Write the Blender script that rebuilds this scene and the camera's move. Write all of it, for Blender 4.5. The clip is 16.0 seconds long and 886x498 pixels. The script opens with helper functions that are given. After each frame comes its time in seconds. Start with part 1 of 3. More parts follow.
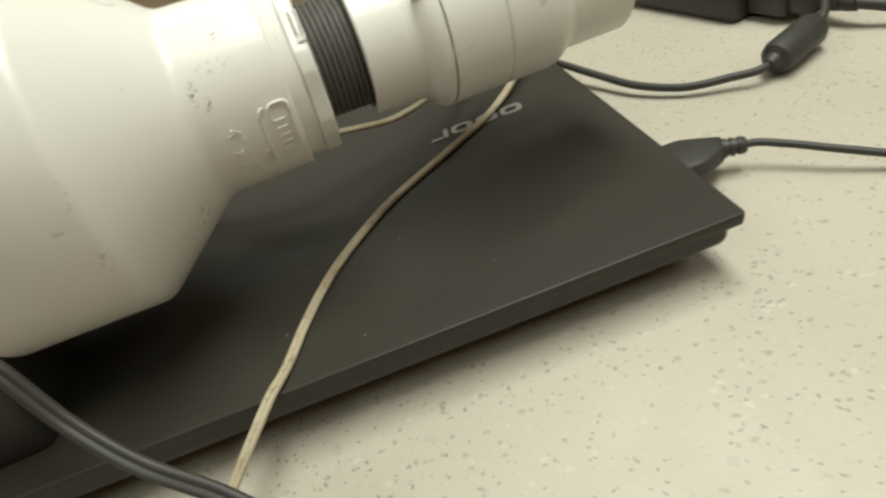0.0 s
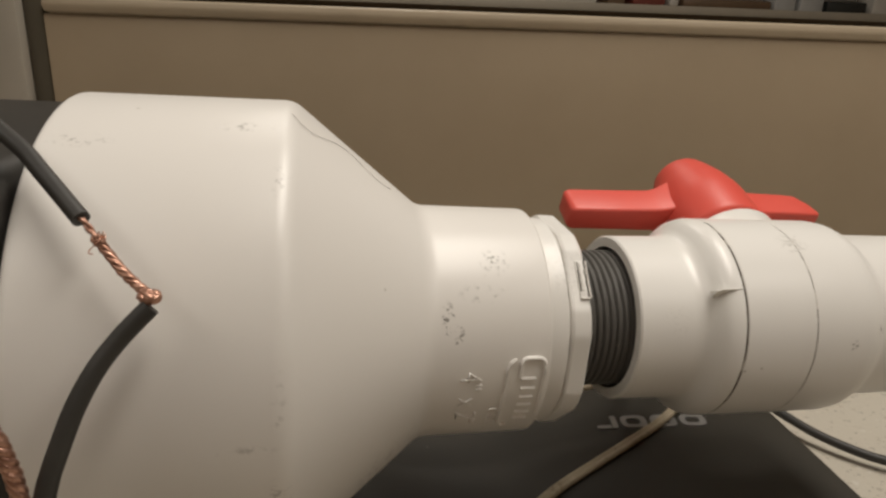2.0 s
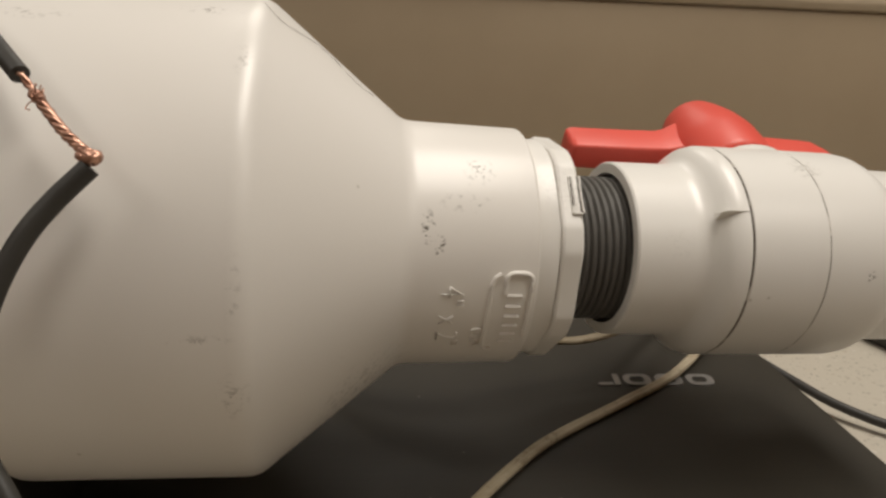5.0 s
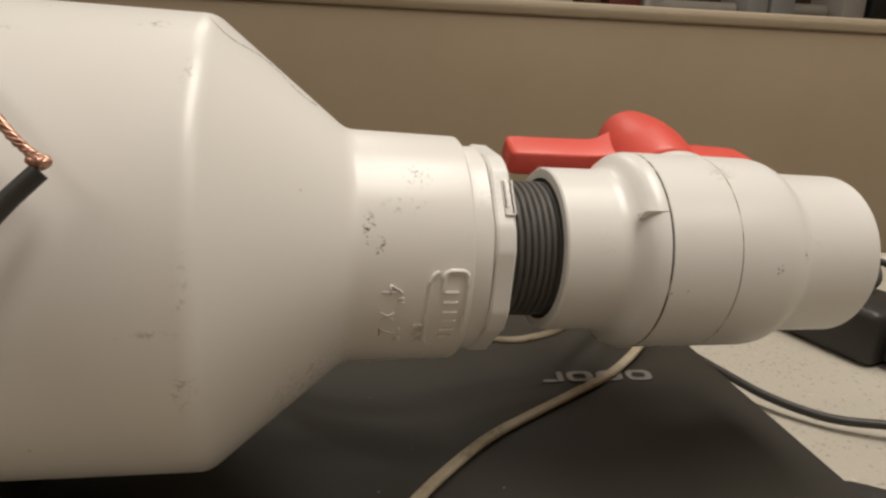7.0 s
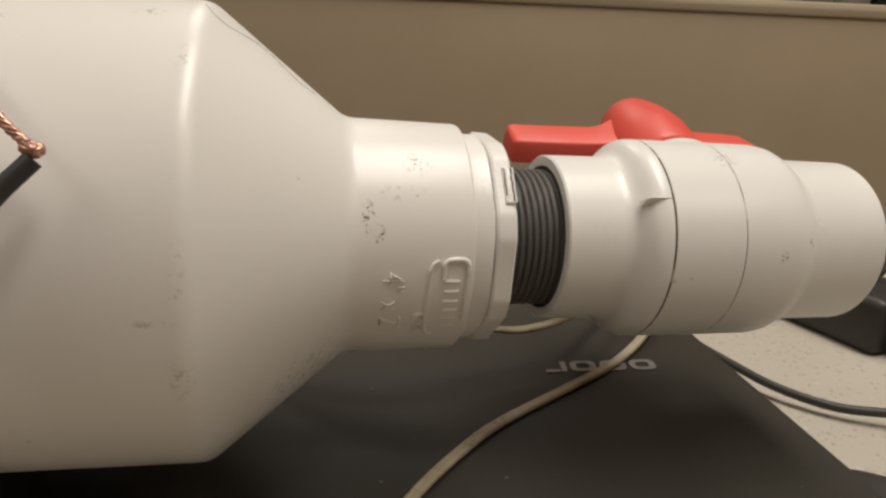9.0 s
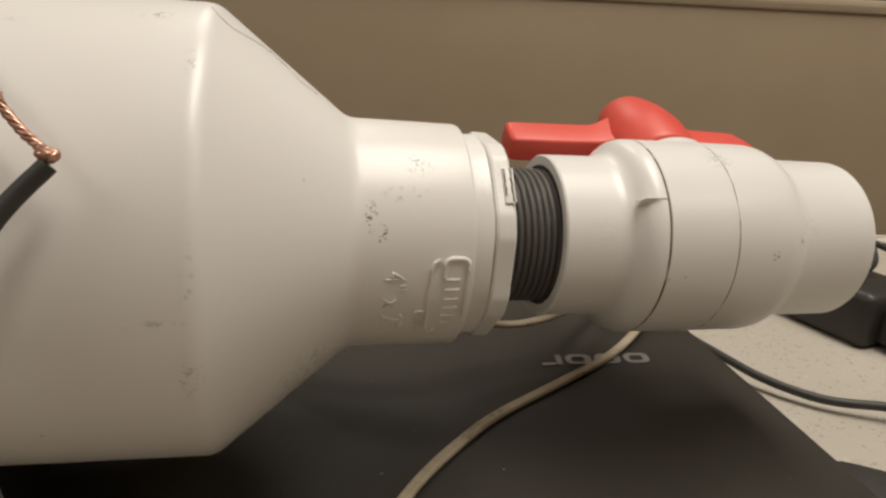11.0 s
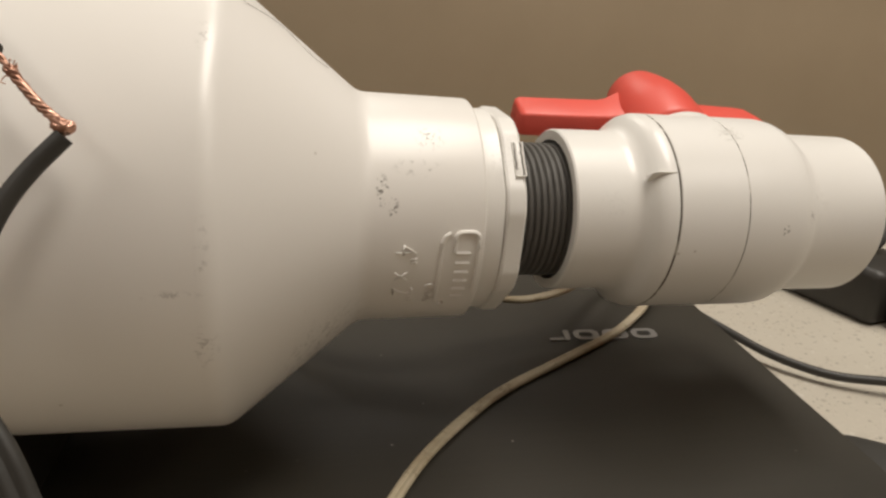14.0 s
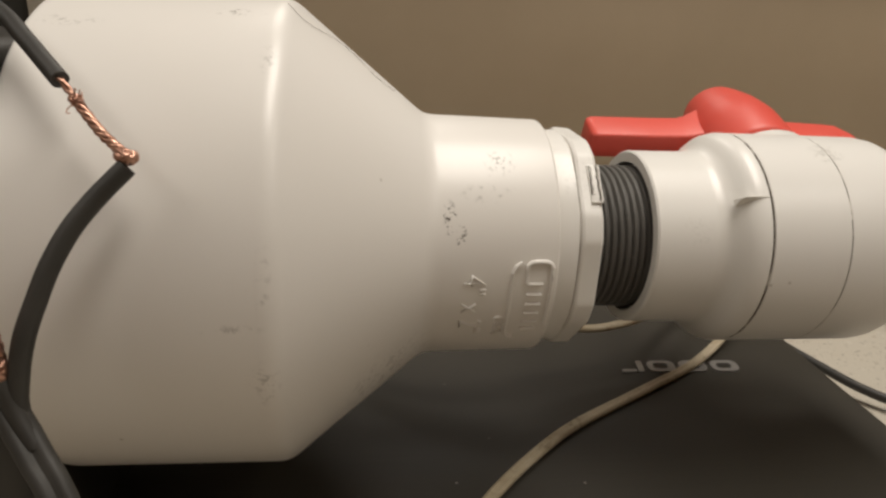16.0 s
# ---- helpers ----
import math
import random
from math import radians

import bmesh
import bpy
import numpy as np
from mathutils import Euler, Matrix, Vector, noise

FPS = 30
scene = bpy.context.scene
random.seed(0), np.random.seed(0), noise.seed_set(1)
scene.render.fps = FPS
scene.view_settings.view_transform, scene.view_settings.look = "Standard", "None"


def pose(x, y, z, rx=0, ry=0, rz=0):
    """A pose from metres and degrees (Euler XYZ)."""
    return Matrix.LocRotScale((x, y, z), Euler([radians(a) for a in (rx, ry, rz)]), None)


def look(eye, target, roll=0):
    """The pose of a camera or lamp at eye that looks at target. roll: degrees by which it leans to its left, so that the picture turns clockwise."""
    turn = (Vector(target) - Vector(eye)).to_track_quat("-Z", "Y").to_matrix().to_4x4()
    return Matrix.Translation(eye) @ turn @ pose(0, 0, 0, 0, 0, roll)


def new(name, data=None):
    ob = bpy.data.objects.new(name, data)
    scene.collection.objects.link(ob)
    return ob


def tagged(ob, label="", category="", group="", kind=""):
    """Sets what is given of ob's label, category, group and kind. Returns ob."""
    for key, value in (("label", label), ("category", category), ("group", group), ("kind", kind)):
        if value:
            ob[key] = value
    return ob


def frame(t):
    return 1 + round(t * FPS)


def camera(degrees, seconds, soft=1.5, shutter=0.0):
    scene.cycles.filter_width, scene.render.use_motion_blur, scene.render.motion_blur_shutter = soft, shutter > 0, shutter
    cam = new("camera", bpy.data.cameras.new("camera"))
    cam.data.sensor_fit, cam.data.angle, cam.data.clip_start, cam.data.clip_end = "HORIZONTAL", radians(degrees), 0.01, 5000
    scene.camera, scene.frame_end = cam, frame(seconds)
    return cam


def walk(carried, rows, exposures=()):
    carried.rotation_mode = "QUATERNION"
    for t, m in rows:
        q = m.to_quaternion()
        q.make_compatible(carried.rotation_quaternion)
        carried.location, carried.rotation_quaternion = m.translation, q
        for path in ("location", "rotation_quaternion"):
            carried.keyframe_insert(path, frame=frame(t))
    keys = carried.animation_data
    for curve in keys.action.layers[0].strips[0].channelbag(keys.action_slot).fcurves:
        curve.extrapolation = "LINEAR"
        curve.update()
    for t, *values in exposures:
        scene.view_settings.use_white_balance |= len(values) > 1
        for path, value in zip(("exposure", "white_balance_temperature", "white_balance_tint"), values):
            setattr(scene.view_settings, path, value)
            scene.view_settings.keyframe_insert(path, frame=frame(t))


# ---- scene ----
cam = camera(67.1, 16.0, soft=2.5, shutter=0.5)
PATH = [
    (0, (-0.1253, -0.1826, 0.1964), (-0.1091, 0.0607, 0.0216), -18.84),
    (0.5, (-0.1525, -0.1556, 0.1856), (-0.1177, 0.0850, 0.0101), -12.87),
    (1, (-0.1570, -0.1262, 0.1983), (-0.0972, 0.1278, 0.0502), -6.60),
    (1.5, (-0.1795, -0.1025, 0.1904), (-0.1337, 0.1721, 0.0786), -1.64),
    (2, (-0.1943, -0.1158, 0.1987), (-0.1619, 0.1688, 0.1095), 1.88),
    (2.5, (-0.1879, -0.1225, 0.1866), (-0.1507, 0.1576, 0.0859), 3.33),
    (3, (-0.1854, -0.1221, 0.1787), (-0.1514, 0.1566, 0.0729), 3.41),
    (3.5, (-0.1848, -0.1150, 0.1758), (-0.1554, 0.1628, 0.0665), 3.86),
    (4, (-0.1938, -0.1034, 0.1748), (-0.1835, 0.1785, 0.0727), 3.01),
    (4.5, (-0.1873, -0.1076, 0.1718), (-0.1714, 0.1769, 0.0779), 2.68),
    (7, (-0.1781, -0.1251, 0.1717), (-0.1372, 0.1605, 0.0893), 2.52),
    (7.5, (-0.1779, -0.1254, 0.1720), (-0.1364, 0.1602, 0.0898), 2.56),
    (8, (-0.1775, -0.1255, 0.1717), (-0.1378, 0.1598, 0.0877), 2.21),
    (8.5, (-0.1766, -0.1237, 0.1698), (-0.1381, 0.1614, 0.0848), 2.01),
    (11, (-0.1792, -0.1271, 0.1743), (-0.1377, 0.1559, 0.0838), 2.44),
    (11.5, (-0.1804, -0.1220, 0.1739), (-0.1429, 0.1613, 0.0824), 2.51),
    (12, (-0.1807, -0.1212, 0.1708), (-0.1447, 0.1615, 0.0770), 2.21),
    (12.5, (-0.1801, -0.1144, 0.1661), (-0.1512, 0.1664, 0.0645), 1.69),
    (13, (-0.1805, -0.1186, 0.1709), (-0.1508, 0.1620, 0.0691), 1.86),
    (13.5, (-0.1815, -0.1150, 0.1697), (-0.1535, 0.1647, 0.0650), 2.05),
    (14, (-0.1806, -0.1284, 0.1731), (-0.1418, 0.1519, 0.0736), 2.30),
    (14.5, (-0.1779, -0.1248, 0.1701), (-0.1422, 0.1544, 0.0662), 2.12),
    (15, (-0.1794, -0.1225, 0.1693), (-0.1457, 0.1581, 0.0687), 1.77),
    (15.5, (-0.1873, -0.1138, 0.1772), (-0.1666, 0.1700, 0.0821), 1.93),
    (16, (-0.1824, -0.1175, 0.1730), (-0.1698, 0.1675, 0.0801), 0.85),
]
walk(cam, [(t, look(eye, target, roll)) for t, eye, target, roll in PATH],
     exposures=[(0.0, 0.48, 6150, -6), (0.5, 0.50, 6350, 1), (1.0, 0.50, 6400, 1), (1.5, 0.07, 6500, 6), (2.0, -0.15, 6500, 8), (2.6, -0.20, 6500, 8), (3.5, 0.10, 6500, 8), (4.5, -0.03, 6500, 8), (8.5, 0.02, 6500, 8), (11.0, 0.03, 6500, 8), (12.5, 0.12, 6500, 8), (13.5, 0.14, 6500, 8), (15.0, 0.16, 6500, 8), (16.0, 0.01, 6500, 8)])

# ---- light ----
world = bpy.data.worlds.new("room_air")
world.use_nodes = True
scene.world = world
world.node_tree.nodes["Background"].inputs["Color"].default_value = (1.0, 0.9, 0.76, 1)
world.node_tree.nodes["Background"].inputs["Strength"].default_value = 0.02
# The last three are added fill that lifts the dark front and left.
LAMPS = [(0.28, 0.0, 25.0), (-0.2, 1.7, 7.0), (-1.3, -0.9, 7.0), (-1.9, 0.3, 5.0), (1.3, -1.0, 8.0)]
CEILING = 1.75


def room_or_fill_lamp(x, y, power):
    data = bpy.data.lights.new("room_or_fill_lamp", "AREA")
    data.shape, data.size, data.size_y, data.energy = "RECTANGLE", 0.5, 1.2, power
    data.color = (1.0, 0.916, 0.826)
    ob = new("room_or_fill_lamp", data)
    ob.matrix_world = pose(x, y, CEILING - 0.035)


for lamp in LAMPS:
    room_or_fill_lamp(*lamp)


# ---- materials ----
def material(name, base=(0.5, 0.5, 0.5), rough=0.5, metal=0.0, spec=0.5):
    m = bpy.data.materials.new(name)
    m.use_nodes = True
    b = m.node_tree.nodes["Principled BSDF"]
    b.inputs["Base Color"].default_value = (*base, 1)
    b.inputs["Roughness"].default_value = rough
    b.inputs["Metallic"].default_value = metal
    b.inputs["Specular IOR Level"].default_value = spec
    return m, m.node_tree, b


def node(nt, kind, **inputs):
    n = nt.nodes.new(kind)
    for key, value in inputs.items():
        n.inputs[key.replace("_", " ")].default_value = value
    return n


def coords(nt, scale=(1, 1, 1)):
    c = nt.nodes.new("ShaderNodeTexCoord")
    m = nt.nodes.new("ShaderNodeMapping")
    m.inputs["Scale"].default_value = scale
    nt.links.new(c.outputs["Object"], m.inputs["Vector"])
    return m.outputs["Vector"]


def noise_tex(nt, vec, scale, detail=3.0, rough=0.55):
    n = node(nt, "ShaderNodeTexNoise", Scale=scale, Detail=detail, Roughness=rough)
    nt.links.new(vec, n.inputs["Vector"])
    return n.outputs["Fac"]


def ramp(nt, fac, stops):
    r = nt.nodes.new("ShaderNodeValToRGB")
    el = r.color_ramp.elements
    while len(el) < len(stops):
        el.new(0.5)
    for e, (p, c) in zip(el, stops):
        e.position = p
        e.color = (c, c, c, 1) if isinstance(c, (int, float)) else (*c, 1)
    nt.links.new(fac, r.inputs["Fac"])
    return r.outputs["Color"]


def mix(nt, fac, a, b, blend="MIX"):
    m = nt.nodes.new("ShaderNodeMix")
    m.data_type, m.blend_type = "RGBA", blend
    for sock, v in ((m.inputs[0], fac), (m.inputs[6], a), (m.inputs[7], b)):
        if isinstance(v, (int, float)):
            sock.default_value = v
        elif isinstance(v, tuple):
            sock.default_value = (*v, 1)
        else:
            nt.links.new(v, sock)
    return m.outputs[2]


def bump(nt, bsdf, height, strength=0.2, distance=0.001):
    b = node(nt, "ShaderNodeBump", Strength=strength, Distance=distance)
    nt.links.new(height, b.inputs["Height"])
    nt.links.new(b.outputs["Normal"], bsdf.inputs["Normal"])


def math_node(nt, op, a, b=0.0, clamp=False):
    m = nt.nodes.new("ShaderNodeMath")
    m.operation, m.use_clamp = op, clamp
    for sock, v in zip(m.inputs, (a, b)):
        if isinstance(v, (int, float)):
            sock.default_value = v
        else:
            nt.links.new(v, sock)
    return m.outputs[0]


def spot(nt, place, radius, stretch=(1, 1, 1)):
    """1 at a place of the thing, falling to 0 at the radius."""
    c = nt.nodes.new("ShaderNodeTexCoord")
    sub = nt.nodes.new("ShaderNodeVectorMath")
    sub.operation = "SUBTRACT"
    nt.links.new(c.outputs["Object"], sub.inputs[0])
    sub.inputs[1].default_value = place
    mul = nt.nodes.new("ShaderNodeVectorMath")
    mul.operation = "MULTIPLY"
    nt.links.new(sub.outputs[0], mul.inputs[0])
    mul.inputs[1].default_value = stretch
    ln = nt.nodes.new("ShaderNodeVectorMath")
    ln.operation = "LENGTH"
    nt.links.new(mul.outputs[0], ln.inputs[0])
    return math_node(nt, "SUBTRACT", 1.0, math_node(nt, "DIVIDE", ln.outputs["Value"], radius), True)


def around(s, angle, r):
    """Place on the pipe: along its axis, degrees from the top towards the front, radius."""
    a = radians(angle)
    return (s, -r * math.sin(a), r * math.cos(a))


def plastic(name, base, rough, spots=(), dirt=(0.24, 0.20, 0.14)):
    m, nt, b = material(name, base, rough)
    v = coords(nt)
    broad = noise_tex(nt, v, 22, 2)
    fine = noise_tex(nt, v, 900, 2)
    colour = mix(nt, ramp(nt, broad, [(0.2, 0.0), (0.9, 0.25)]), base, tuple(c * k for c, k in zip(base, (0.93, 0.91, 0.86))))
    flecks = node(nt, "ShaderNodeTexVoronoi", Scale=95.0)
    nt.links.new(v, flecks.inputs["Vector"])
    dots = ramp(nt, flecks.outputs["Distance"], [(0.02, 1.0), (0.07, 0.0)])
    some = ramp(nt, noise_tex(nt, v, 30, 2), [(0.50, 0.0), (0.60, 0.7)])
    colour = mix(nt, mix(nt, 1.0, dots, some, "MULTIPLY"), colour, dirt)
    scr = noise_tex(nt, coords(nt, (14, 90, 90)), 7, 5, 0.7)
    colour = mix(nt, ramp(nt, scr, [(0.70, 0.0), (0.95, 0.03)]), colour, dirt)
    for place, radius, stretch, strength, scale in spots:
        near = spot(nt, place, radius, stretch)
        worn = ramp(nt, noise_tex(nt, v, scale, 5, 0.7), [(0.53, 0.0), (0.60, 1.0)])
        k = math_node(nt, "MULTIPLY", math_node(nt, "MULTIPLY", near, worn), strength, True)
        colour = mix(nt, k, colour, (0.10, 0.085, 0.06))
    nt.links.new(colour, b.inputs["Base Color"])
    gloss = ramp(nt, noise_tex(nt, v, 60, 3), [(0.2, rough * 0.97), (0.9, rough * 1.06)])
    nt.links.new(gloss, b.inputs["Roughness"])
    bump(nt, b, fine, 0.02, 0.0004)
    return m


PVC = (0.85, 0.825, 0.79)
pvc_reducer = plastic("white_pvc_reducer", PVC, 0.33, [
    (around(-0.0112, 67, 0.0365), 0.0048, (2.3, 0.9, 0.9), 2.4, 620),
    (around(-0.0080, 75, 0.0365), 0.0034, (2.0, 0.9, 0.9), 1.8, 620),
    (around(-0.0008, 56, 0.0365), 0.0060, (0.7, 1.8, 1.8), 0.6, 330),
    (around(0.0030, 41, 0.0365), 0.0050, (1, 1, 1), 1.0, 800),
    (around(-0.0640, 21, 0.0664), 0.006, (0.7, 2.0, 2.0), 0.6, 520),
    (around(-0.1000, 28, 0.0664), 0.006, (0.7, 2.0, 2.0), 0.5, 520),
    (around(-0.0610, 92, 0.0668), 0.0055, (0.7, 3.2, 3.2), 0.45, 420),
    (around(-0.0550, 104, 0.0668), 0.006, (1.5, 0.8, 0.8), 0.45, 560),
    (around(-0.0545, 83, 0.0668), 0.007, (3.5, 0.7, 0.7), 0.35, 500),
    (around(-0.0550, 38, 0.0668), 0.005, (2.0, 0.8, 0.8), 0.3, 560),
    (around(-0.0300, 130, 0.045), 0.02, (0.7, 1.5, 1.5), 0.4, 520),
])
pvc_bushing = plastic("white_pvc_bushing", (0.86, 0.845, 0.815), 0.32, [
    (around(0.0275, 45, 0.034), 0.010, (1, 1, 1), 0.2, 700)])
pvc_valve = plastic("white_pvc_valve", (0.87, 0.855, 0.825), 0.30, [
    (around(0.1050, 24.5, 0.0339), 0.0062, (1, 1, 1), 0.55, 650),
    (around(0.1050, 25, 0.0339), 0.0050, (1, 1, 1), 0.35, 330),
    (around(0.1345, 66, 0.029), 0.006, (1, 1, 1), 0.12, 420),
    (around(0.1190, 84, 0.0339), 0.0022, (1, 1, 1), 1.4, 900),
    (around(0.0620, 70, 0.0275), 0.006, (1, 1, 1), 0.15, 700),
    (around(0.1300, 76, 0.032), 0.003, (1, 1, 1), 0.8, 900)])
grey_pvc = plastic("grey_pvc", (0.092, 0.087, 0.080), 0.58, dirt=(0.16, 0.15, 0.13))
red_plastic, nt, b = material("red_plastic", (0.74, 0.075, 0.05), 0.42)
v = coords(nt)
n1 = noise_tex(nt, v, 40, 4)
nt.links.new(mix(nt, n1, (0.71, 0.088, 0.064), (0.78, 0.115, 0.085)), b.inputs["Base Color"])
bump(nt, b, noise_tex(nt, v, 700, 2), 0.15, 0.0004)

seam_dirt, nt, b = material("seam_dirt", (0.10, 0.085, 0.06), 0.8)
v = coords(nt)
nt.links.new(mix(nt, ramp(nt, noise_tex(nt, v, 160, 4), [(0.50, 0.0), (0.62, 1.0)]), (0.09, 0.07, 0.05), (0.74, 0.71, 0.65)), b.inputs["Base Color"])

lid_plastic, nt, b = material("dark_lid_plastic", (0.022, 0.022, 0.022), 0.42)
v = coords(nt)
brushed = noise_tex(nt, coords(nt, (6, 700, 700)), 3, 4, 0.7)
dust = noise_tex(nt, v, 14, 5, 0.6)
colour = mix(nt, brushed, (0.0158, 0.0137, 0.0097), (0.0335, 0.0292, 0.0208))
colour = mix(nt, ramp(nt, dust, [(0.45, 0.0), (0.8, 0.35)]), colour, (0.040, 0.0340, 0.0250))
vor = node(nt, "ShaderNodeTexVoronoi", Scale=75.0)
nt.links.new(v, vor.inputs["Vector"])
specks = mix(nt, 1.0, ramp(nt, vor.outputs["Distance"], [(0.018, 1.0), (0.045, 0.0)]), ramp(nt, noise_tex(nt, v, 25, 2), [(0.5, 0.0), (0.6, 0.7)]), "MULTIPLY")
colour = mix(nt, specks, colour, (0.35, 0.33, 0.29))
nt.links.new(colour, b.inputs["Base Color"])
nt.links.new(ramp(nt, dust, [(0.3, 0.52), (0.8, 0.64)]), b.inputs["Roughness"])
bump(nt, b, brushed, 0.10, 0.0004)

base_plastic, nt, b = material("dark_base_plastic", (0.028, 0.027, 0.025), 0.5)
v = coords(nt)
nt.links.new(mix(nt, noise_tex(nt, v, 60, 4), (0.022, 0.021, 0.02), (0.045, 0.043, 0.038)), b.inputs["Base Color"])
bump(nt, b, noise_tex(nt, v, 1500, 2), 0.2, 0.0003)

silver, nt, b = material("silver_mark", (0.50, 0.50, 0.49), 0.35, 0.6)
v = coords(nt)
nt.links.new(ramp(nt, noise_tex(nt, v, 300, 2), [(0.3, 0.32), (0.7, 0.42)]), b.inputs["Base Color"])

black_rubber, nt, b = material("black_rubber", (0.02, 0.02, 0.019), 0.5)
v = coords(nt)
nt.links.new(mix(nt, noise_tex(nt, v, 120, 4), (0.026, 0.025, 0.023), (0.052, 0.049, 0.044)), b.inputs["Base Color"])
bump(nt, b, noise_tex(nt, v, 900, 2), 0.2, 0.0003)

black_box, nt, b = material("black_box_plastic", (0.018, 0.018, 0.017), 0.45)
v = coords(nt)
nt.links.new(mix(nt, noise_tex(nt, v, 30, 4), (0.022, 0.0205, 0.018), (0.042, 0.038, 0.033)), b.inputs["Base Color"])
bump(nt, b, noise_tex(nt, v, 1200, 2), 0.25, 0.0004)

beige_wire, nt, b = material("yellowed_wire", (0.5, 0.44, 0.32), 0.5)
v = coords(nt)
aged = noise_tex(nt, v, 45, 5, 0.65)
colour = mix(nt, ramp(nt, aged, [(0.35, 0.0), (0.7, 1.0)]), (0.52, 0.455, 0.335), (0.35, 0.285, 0.185))
colour = mix(nt, ramp(nt, noise_tex(nt, v, 220, 4, 0.7), [(0.56, 0.0), (0.66, 0.6)]), colour, (0.20, 0.16, 0.10))
nt.links.new(colour, b.inputs["Base Color"])
bump(nt, b, aged, 0.3, 0.0006)

white_wire, nt, b = material("white_wire", (0.7, 0.68, 0.6), 0.45)
v = coords(nt)
nt.links.new(mix(nt, noise_tex(nt, v, 60, 3), (0.70, 0.68, 0.62), (0.60, 0.56, 0.47)), b.inputs["Base Color"])

copper, nt, b = material("bare_copper", (0.72, 0.33, 0.19), 0.36, 0.9)
v = coords(nt)
nt.links.new(mix(nt, ramp(nt, noise_tex(nt, v, 350, 3), [(0.3, 0.0), (0.7, 1.0)]), (0.33, 0.17, 0.12), (0.74, 0.45, 0.34)), b.inputs["Base Color"])


def terrazzo():
    m, nt, b = material("speckled_quartz", (0.7, 0.66, 0.56), 0.28)
    v = coords(nt)
    wob = node(nt, "ShaderNodeTexNoise", Scale=260.0, Detail=2.0)
    nt.links.new(v, wob.inputs["Vector"])
    bent = nt.nodes.new("ShaderNodeMix")
    bent.data_type, bent.blend_type = "RGBA", "LINEAR_LIGHT"
    bent.inputs[0].default_value = 0.0022
    nt.links.new(v, bent.inputs[6])
    nt.links.new(wob.outputs["Color"], bent.inputs[7])
    colour = mix(nt, ramp(nt, noise_tex(nt, v, 9, 3), [(0.3, 0.0), (0.7, 1.0)]), (0.51, 0.472, 0.40), (0.475, 0.435, 0.365))
    colour = mix(nt, ramp(nt, noise_tex(nt, v, 420, 3), [(0.5, 0.0), (0.72, 0.35)]), colour, (0.56, 0.52, 0.44))
    for scale, size, share, tone_a, tone_b in ((170.0, 0.30, 0.87, (0.50, 0.45, 0.37), (0.42, 0.39, 0.34)),
                                               (330.0, 0.32, 0.85, (0.27, 0.25, 0.22), (0.38, 0.32, 0.25)),
                                               (560.0, 0.36, 0.86, (0.14, 0.13, 0.115), (0.30, 0.26, 0.21)),
                                               (300.0, 0.34, 0.94, (0.58, 0.55, 0.49), (0.56, 0.53, 0.46))):
        vor = node(nt, "ShaderNodeTexVoronoi", Scale=scale)
        nt.links.new(bent.outputs[2], vor.inputs["Vector"])
        sep = nt.nodes.new("ShaderNodeSeparateColor")
        nt.links.new(vor.outputs["Color"], sep.inputs["Color"])
        chosen = math_node(nt, "GREATER_THAN", sep.outputs[0], share)
        reach = math_node(nt, "MULTIPLY", math_node(nt, "ADD", sep.outputs[2], 0.35), size)
        inside = math_node(nt, "LESS_THAN", vor.outputs["Distance"], reach)
        k = math_node(nt, "MULTIPLY", math_node(nt, "MULTIPLY", chosen, inside), 0.62)
        colour = mix(nt, k, colour, mix(nt, sep.outputs[1], tone_a, tone_b))
    nt.links.new(colour, b.inputs["Base Color"])
    nt.links.new(ramp(nt, noise_tex(nt, v, 40, 4), [(0.3, 0.42), (0.8, 0.55)]), b.inputs["Roughness"])
    return m


quartz = terrazzo()


def matte(name, a, c, scale=12, rough=0.6, relief=0.1):
    m, nt, b = material(name, a, rough)
    v = coords(nt)
    n = noise_tex(nt, v, scale, 5, 0.6)
    nt.links.new(mix(nt, ramp(nt, n, [(0.3, 0.0), (0.7, 1.0)]), a, c), b.inputs["Base Color"])
    bump(nt, b, noise_tex(nt, v, 500, 2), relief, 0.0006)
    return m


panel_paint = matte("panel_laminate", (0.375, 0.298, 0.207), (0.338, 0.267, 0.183), 7, 0.42)
panel_cap = matte("panel_cap", (0.42, 0.345, 0.25), (0.39, 0.32, 0.23), 20, 0.4)
post_paint = matte("grey_post", (0.42, 0.38, 0.32), (0.37, 0.34, 0.29), 20, 0.45)
dark_gap = matte("dark_strip", (0.10, 0.085, 0.06), (0.08, 0.07, 0.05), 20, 0.6)
# Unseen wall's brown is picked to dim and warm light bounced under the pipe.
south_bounce = matte("warm_bounce_wall", (0.36, 0.22, 0.10), (0.32, 0.195, 0.09), 4, 0.7)
wall_paint = matte("wall_paint", (0.56, 0.49, 0.40), (0.52, 0.45, 0.36), 4, 0.7)
ceiling_paint = matte("ceiling_paint", (0.75, 0.73, 0.68), (0.70, 0.68, 0.63), 4, 0.8)
# Unseen floor, kept dark brown so little but warm light bounces up.
floor_bounce = matte("floor_bounce", (0.13, 0.078, 0.034), (0.11, 0.066, 0.029), 9, 0.45)
cabinet_paint = matte("cabinet_laminate", (0.45, 0.40, 0.32), (0.40, 0.36, 0.29), 9, 0.5)
lamp_frame = matte("lamp_frame", (0.75, 0.75, 0.74), (0.7, 0.7, 0.69), 9, 0.4)
far_red = matte("dull_red", (0.20, 0.05, 0.035), (0.16, 0.04, 0.03), 20, 0.5)
